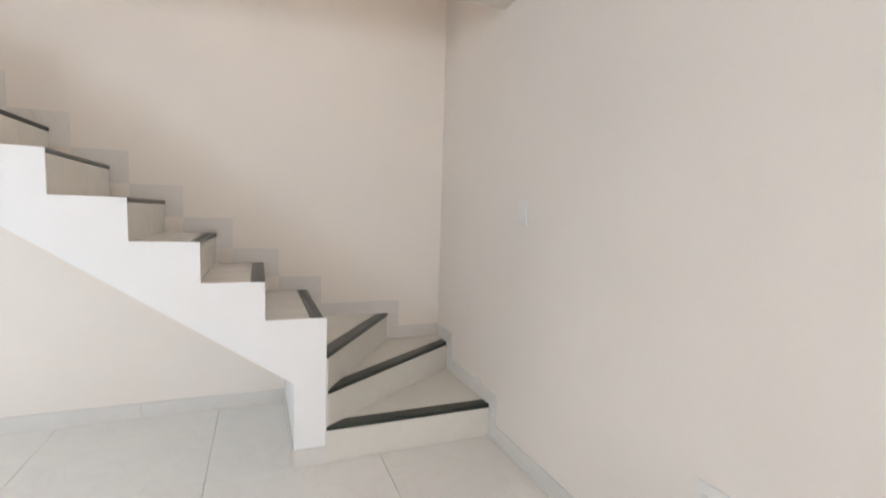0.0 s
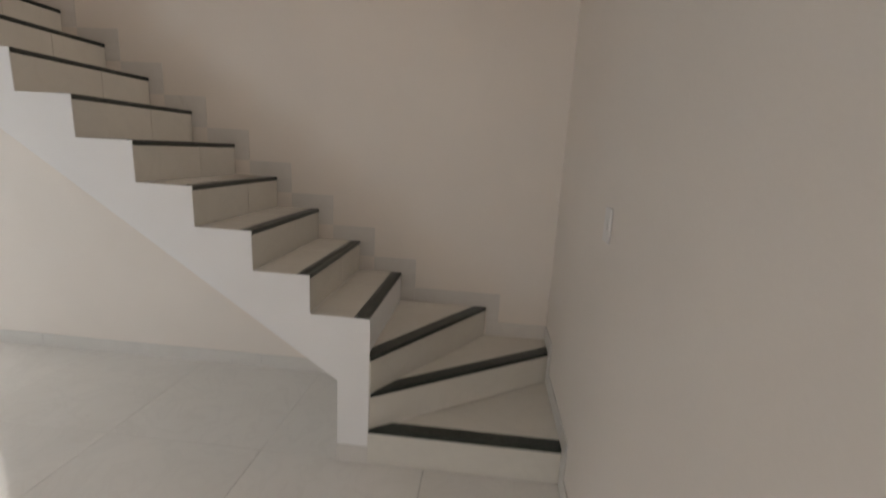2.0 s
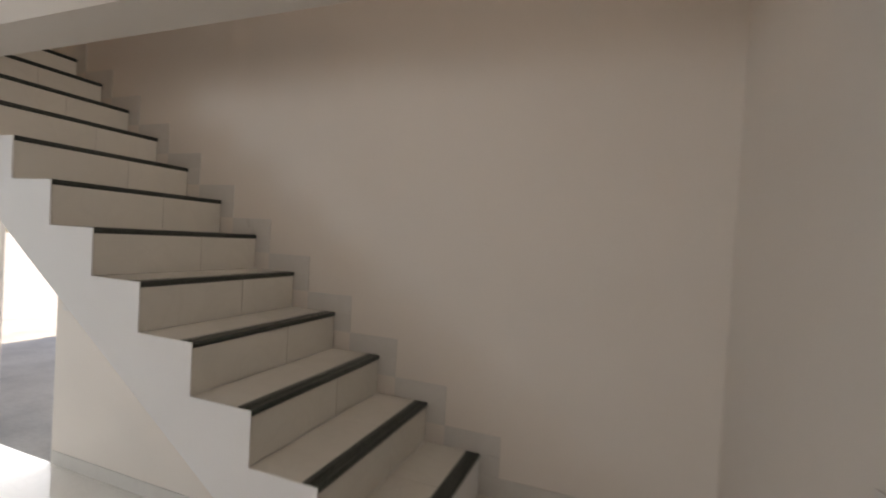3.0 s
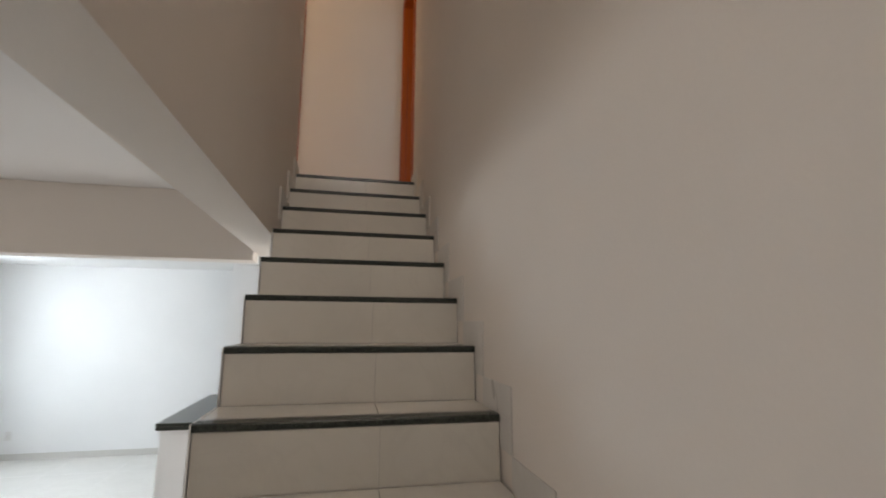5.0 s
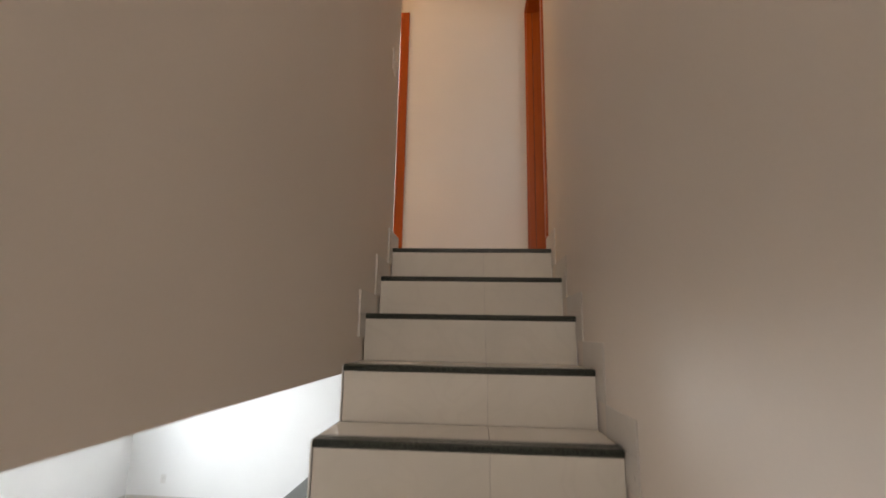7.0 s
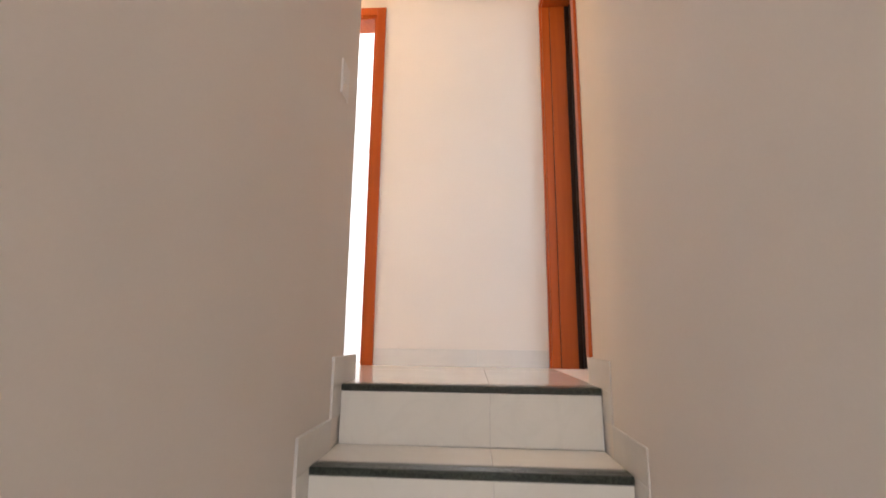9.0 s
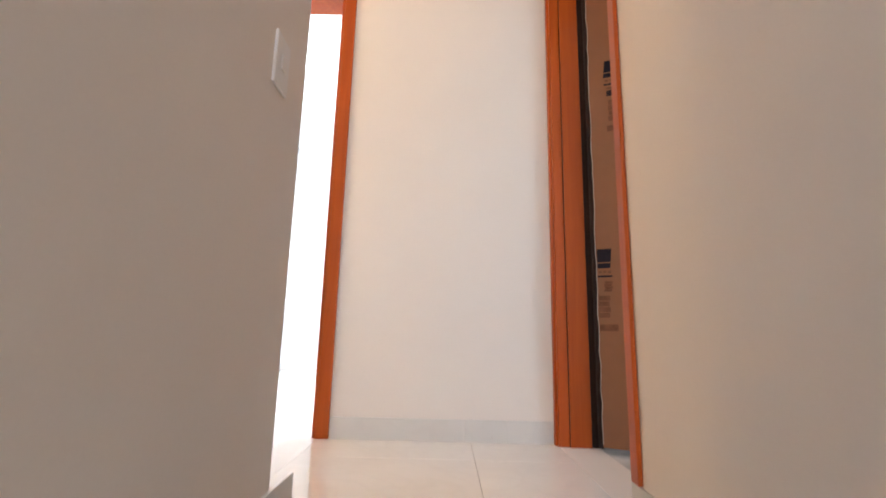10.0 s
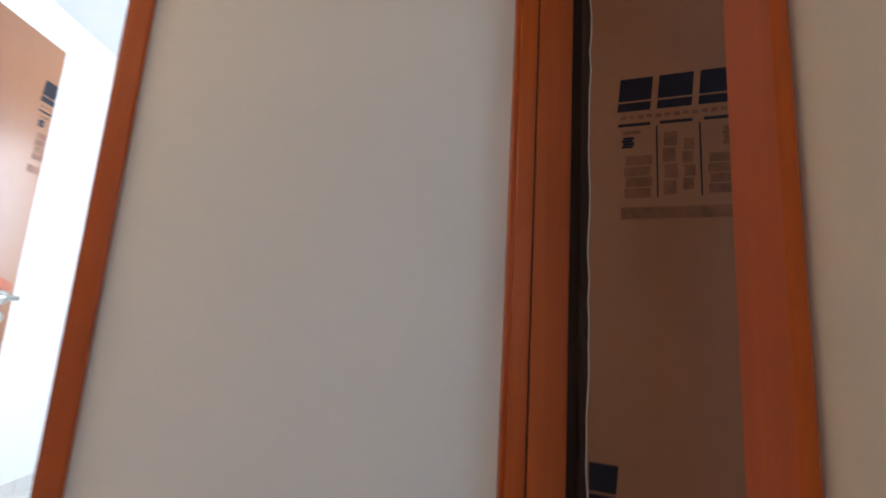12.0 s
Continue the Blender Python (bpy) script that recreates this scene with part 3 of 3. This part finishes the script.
def lever(parent, origin, along, out):
    """A lever handle: round rose, neck and bent bar. along and out are unit vectors."""
    o, a, n = Vector(origin), Vector(along), Vector(out)
    rot = n.to_track_quat("Z", "Y").to_matrix().to_4x4()
    bm = bmesh.new()
    bmesh.ops.create_cone(bm, cap_ends=True, segments=24, radius1=0.026, radius2=0.024, depth=0.008, matrix=Matrix.Translation(o + n * 0.004) @ rot)
    bmesh.ops.create_cone(bm, cap_ends=True, segments=16, radius1=0.009, radius2=0.009, depth=0.045, matrix=Matrix.Translation(o + n * 0.028) @ rot)
    arot = a.to_track_quat("Z", "Y").to_matrix().to_4x4()
    bmesh.ops.create_cone(bm, cap_ends=True, segments=16, radius1=0.0095, radius2=0.008, depth=0.125, matrix=Matrix.Translation(o + n * 0.048 + a * 0.055) @ arot)
    bmesh.ops.create_cone(bm, cap_ends=True, segments=20, radius1=0.022, radius2=0.020, depth=0.006, matrix=Matrix.Translation(o + n * 0.003 - Vector((0, 0, 0.07))) @ rot)
    part("door_handle", bm, STEEL, parent, "brushed steel lever handle", True)


# the leaf of the right door stands two thirds open into its room
SWING = radians(-24)
AX, AY = WIDE + 0.158, 3.905
ALONG, FACE = Vector((math.cos(SWING), math.sin(SWING), 0)), Vector((math.sin(SWING), -math.cos(SWING), 0))


def on_right(u, v, d):
    return Vector((AX, AY, UP + v)) + ALONG * u + FACE * d


leaf_r = part("door_leaf", slab(on_right, 0.0, 0.72, 0.008, 1.988, 0.036), WRAP, door_2, "half-open door leaf still wrapped in printed brown packing film")


def print_right(pts, nm, mat):
    part(nm, sheet(pts, on_right), mat, leaf_r)


# dark filler that closes the hinge gap, coloured like its shade
part("hinge_strip", box(WIDE + 0.146, WIDE + 0.164, AY + 0.004, HALL_N - 0.044, UP + 0.004, UP + 1.99), GAP_SHADE, door_2, "dark strip painted as the shade in the hinge gap")
print_block(print_right, 0.062, 1.525, 0.235)
print_block(print_right, -0.175, 0.692, 0.235, u_min=0.004)
print_block(print_right, 0.292, 0.692, 0.235)
print_block(print_right, 0.43, 1.10, 0.235)
rng = random.Random(9)
flap = [(-0.002 + rng.uniform(-0.002, 0.004), 0.02 + i * 0.049) for i in range(41)]
part("film_edge", sheet(flap + [(u + 0.003, v) for u, v in reversed(flap)], on_right, 0.0015), FILM, leaf_r, "loose pale edge of the packing film")
lever(leaf_r, on_right(0.66, 1.03, 0.0), -ALONG, FACE)

# the leaf of the left door stands square open into the small room behind
LX, LY = -0.850, HALL_N + 0.105


def on_left(u, v, d):
    return Vector((LX + d, LY + u, UP + v))


leaf_l = part("door_leaf", slab(on_left, 0.0, 0.565, 0.008, 1.988, 0.036), WRAP, door_1, "open door leaf still wrapped in printed brown packing film")


def print_left(pts, nm, mat):
    part(nm, sheet(pts, on_left), mat, leaf_l)


for u, v in ((-0.01, 1.735), (0.085, 1.32), (0.205, 0.885), (0.318, 0.475), (0.5, 1.755)):
    print_block(print_left, u, v, 0.255, u_min=0.004, u_max=0.562)
torn = [(0.465 + 0.075 * math.cos(a) * (1 + 0.25 * math.sin(3 * a)), 1.045 + 0.075 * math.sin(a) * (1 + 0.2 * math.cos(2 * a + 1))) for a in [i * math.tau / 22 for i in range(22)]]
part("bare_wood", sheet(torn, on_left, 0.0008), WOOD, leaf_l, "bare varnished wood where the film is torn away")
part("film_edge", sheet([(0.41, 1.02), (0.45, 0.95), (0.50, 0.86), (0.535, 0.83), (0.53, 0.90), (0.47, 0.985)], on_left, 0.004), FILM, leaf_l, "torn flap of pale packing film")
lever(leaf_l, on_left(0.515, 1.03, 0.001), (0, -1, 0), (1, 0, 0))


# ---- kitchen end ----
counter = empty("kitchen_counter", (-0.96, 5.7, 0), "black granite worktop on a white masonry support", "counter")
part("support_wall", box(-1.27, -0.66, 4.87, 4.99, 0, 0.865, 0.004), PAINT_WHITE, counter)
part("support_wall", box(-1.27, -1.17, 4.99, 6.615, 0, 0.865, 0.004), PAINT_WHITE, counter)
part("worktop", box(-1.30, -0.63, 4.84, 6.615, 0.872, 0.902, 0.003), GRANITE, counter)
part("worktop_edge", box(-1.30, -0.63, 4.84, 4.86, 0.838, 0.8715, 0.002), GRANITE, counter)
part("worktop_edge", box(-1.30, -1.28, 4.861, 6.615, 0.838, 0.8715, 0.002), GRANITE, counter)
part("worktop_edge", box(-0.65, -0.63, 4.861, 6.615, 0.838, 0.8715, 0.002), GRANITE, counter)
part("backsplash", box(-1.15, -0.63, 6.595, 6.616, 0.903, 0.985, 0.002), GRANITE, counter)


def sliding_window(name, x0, x1, y0, y1, z0, z1, count, label):
    """An aluminium sliding window in a wall whose plane is x; sashes on two tracks."""
    w = empty(name, ((x0 + x1) / 2, (y0 + y1) / 2, z0), label, "window", "structure")
    f, mid = 0.035, (x0 + x1) / 2
    part("window_frame", box(mid - 0.04, mid + 0.04, y0 + 0.001, y0 + f, z0, z1, 0.002), ALU, w)
    part("window_frame", box(mid - 0.04, mid + 0.04, y1 - f, y1 - 0.001, z0, z1, 0.002), ALU, w)
    part("window_frame", box(mid - 0.04, mid + 0.04, y0 + f, y1 - f, z0 + 0.001, z0 + f, 0.002), ALU, w)
    part("window_frame", box(mid - 0.04, mid + 0.04, y0 + f, y1 - f, z1 - f, z1 - 0.001, 0.002), ALU, w)
    step = (y1 - y0 - 2 * f) / count
    for i in range(count):
        a, b = y0 + f + i * step - 0.012, y0 + f + (i + 1) * step + 0.012
        a, b = max(a, y0 + f), min(b, y1 - f)
        xc = mid + (0.016 if i in (0, count - 1) else -0.016)
        s = 0.028
        sash = box(xc - 0.012, xc + 0.012, a, a + s, z0 + f, z1 - f, 0.0015)
        box(xc - 0.012, xc + 0.012, b - s, b, z0 + f, z1 - f, 0.0015, sash)
        box(xc - 0.012, xc + 0.012, a + s, b - s, z0 + f, z0 + f + s, 0.0015, sash)
        box(xc - 0.012, xc + 0.012, a + s, b - s, z1 - f - s, z1 - f, 0.0015, sash)
        so = part("sash", sash, ALU, w)
        po = part("pane", box(xc - 0.002, xc + 0.002, a + s, b - s, z0 + f + s, z1 - f - s), GLASS, so)
        po.visible_shadow = False
    return w


window_1 = sliding_window("window_1", WEST - 0.20, WEST, *KWIN[:2], KWIN[2], KWIN[3], 4, "grey aluminium sliding window with four panes")
part("window_sill", box(WEST - 0.17, WEST + 0.02, KWIN[0] - 0.02, KWIN[1] + 0.02, KWIN[2] - 0.022, KWIN[2] - 0.001, 0.003), GRANITE, window_1, "dark granite sill")


# ---- small fittings ----
def switch_plate(name, centre, axis, out, w, h, label, sockets=0, rockers=1):
    """A plastic wall plate on the plane axis; out is the side it faces."""
    x, y, z = centre
    ob = empty(name, centre, label, "socket" if sockets else "switch")

    def slab(nm, du, dv, su, sv, d0, d1, mat, bev=0.002):
        lo, hi = sorted((d0 * out, d1 * out))
        if axis == "y":
            bm = box(x + du - su / 2, x + du + su / 2, y + lo, y + hi, z + dv - sv / 2, z + dv + sv / 2, bev)
        else:
            bm = box(x + lo, x + hi, y + du - su / 2, y + du + su / 2, z + dv - sv / 2, z + dv + sv / 2, bev)
        part(nm, bm, mat, ob)

    slab("plate", 0, 0, w, h, 0.0, 0.006, PLASTIC, 0.002)
    for i in range(rockers):
        slab("rocker", 0, (i - (rockers - 1) / 2) * 0.036, 0.024, 0.032, 0.0062, 0.0090, PLASTIC)
    for i in range(sockets):
        du = (i - (sockets - 1) / 2) * 0.040
        slab("socket_face", du, 0, 0.034, 0.044, 0.0062, 0.0080, PLASTIC)
        for dv in (-0.0095, 0.0095):
            slab("socket_hole", du, dv, 0.006, 0.006, 0.0081, 0.0087, DARK, 0)
    return ob


switch_plate("light_switch", (-0.27, SOUTH, 1.21), "y", 1, 0.075, 0.118, "white plastic light switch on the cream wall")
switch_plate("wall_socket", (-1.32, SOUTH, 0.41), "y", 1, 0.115, 0.115, "white plastic double socket low on the cream wall", 2, 0)
switch_plate("light_switch", (-0.006, 2.93, UP + 0.96), "x", 1, 0.075, 0.118, "white plastic light switch at the top of the stairs")
switch_plate("light_switch", (WIDE, 2.80, 1.07), "x", -1, 0.075, 0.118, "white plastic light switch under the stairs")
switch_plate("wall_socket", (-3.95, NORTH, 0.31), "y", -1, 0.075, 0.118, "white plastic socket low on the far wall", 1, 0)

# Unseen fitting added round the hall's warm fill.
lamp = empty("added_ceiling_lamp", (-1.35, 3.50, CEIL2), "added unseen warm bulb in a white ceiling holder", "lamp")
bm = bmesh.new()
bmesh.ops.create_cone(bm, cap_ends=True, segments=24, radius1=0.045, radius2=0.05, depth=0.03, matrix=Matrix.Translation((-1.35, 3.50, CEIL2 - 0.0155)))
bmesh.ops.create_cone(bm, cap_ends=True, segments=20, radius1=0.02, radius2=0.006, depth=0.21, matrix=Matrix.Translation((-1.35, 3.50, CEIL2 - 0.135)))
part("holder", bm, PLASTIC, lamp, smooth=True)
bm = bmesh.new()
bmesh.ops.create_uvsphere(bm, u_segments=20, v_segments=12, radius=0.032, matrix=Matrix.Translation((-1.35, 3.50, CEIL2 - 0.27)))
bulb_glass = part("bulb", bm, BULB, lamp, "added unseen glowing bulb", True)
bulb_glass.visible_shadow = False

# skirting along the walls
boards = empty("baseboard", (0, 0, 0), "pale tile skirting along the foot of the walls", "baseboard", "structure")


def skirting_run(axis, at, out, u0, u1, z, h=0.085, piece=0.765):
    u = u0
    lo, hi = sorted((at + out * 0.0005, at + out * 0.0070))
    while u < u1 - 0.005:
        e = min(u + piece - 0.0015, u1)
        bm = box(lo, hi, u, e, z, z + h, 0.001) if axis == "x" else box(u, e, lo, hi, z, z + h, 0.001)
        part("skirting_tile", bm, SKIRT, boards)
        u += piece


skirting_run("y", SOUTH, 1, -4.47, -0.0115, 0.0)
skirting_run("x", WIDE, -1, 0.132, 2.89, 0.0)
skirting_run("y", 0.1305, 1, 0.0, WIDE - 0.012, 0.0)
skirting_run("x", -0.0068, -1, -0.014, 0.13, 0.0)
skirting_run("y", NORTH, -1, WEST + 0.012, -1.0, 0.0)
skirting_run("x", WEST, 1, SOUTH + 0.012, NORTH - 0.012, 0.0)
skirting_run("y", HALL_N, -1, LEFT_DOOR[1] + 0.044, WIDE - 0.014, UP, piece=0.535)
skirting_run("y", HALL_N, -1, -2.58, LEFT_DOOR[0] - 0.044, UP)
skirting_run("x", -1.48, 1, HALL_N + 0.14, NORTH - 0.01, UP)
skirting_run("y", HALL_S, 1, -2.58, -0.002, UP)

# ---- tiles last ----
tile_field(floor, WEST, WIDE, SOUTH, NORTH, 0.0, TX, TY, PITCH, skip=lambda a, b, c, d: a > 0.0 and d < 0.1)
tile_field(floor_upper, -2.6, WIDE, TOP_Y + 0.061, NORTH, UP, 0.46, TOP_Y + 0.061, 0.60, joint=0.0008)
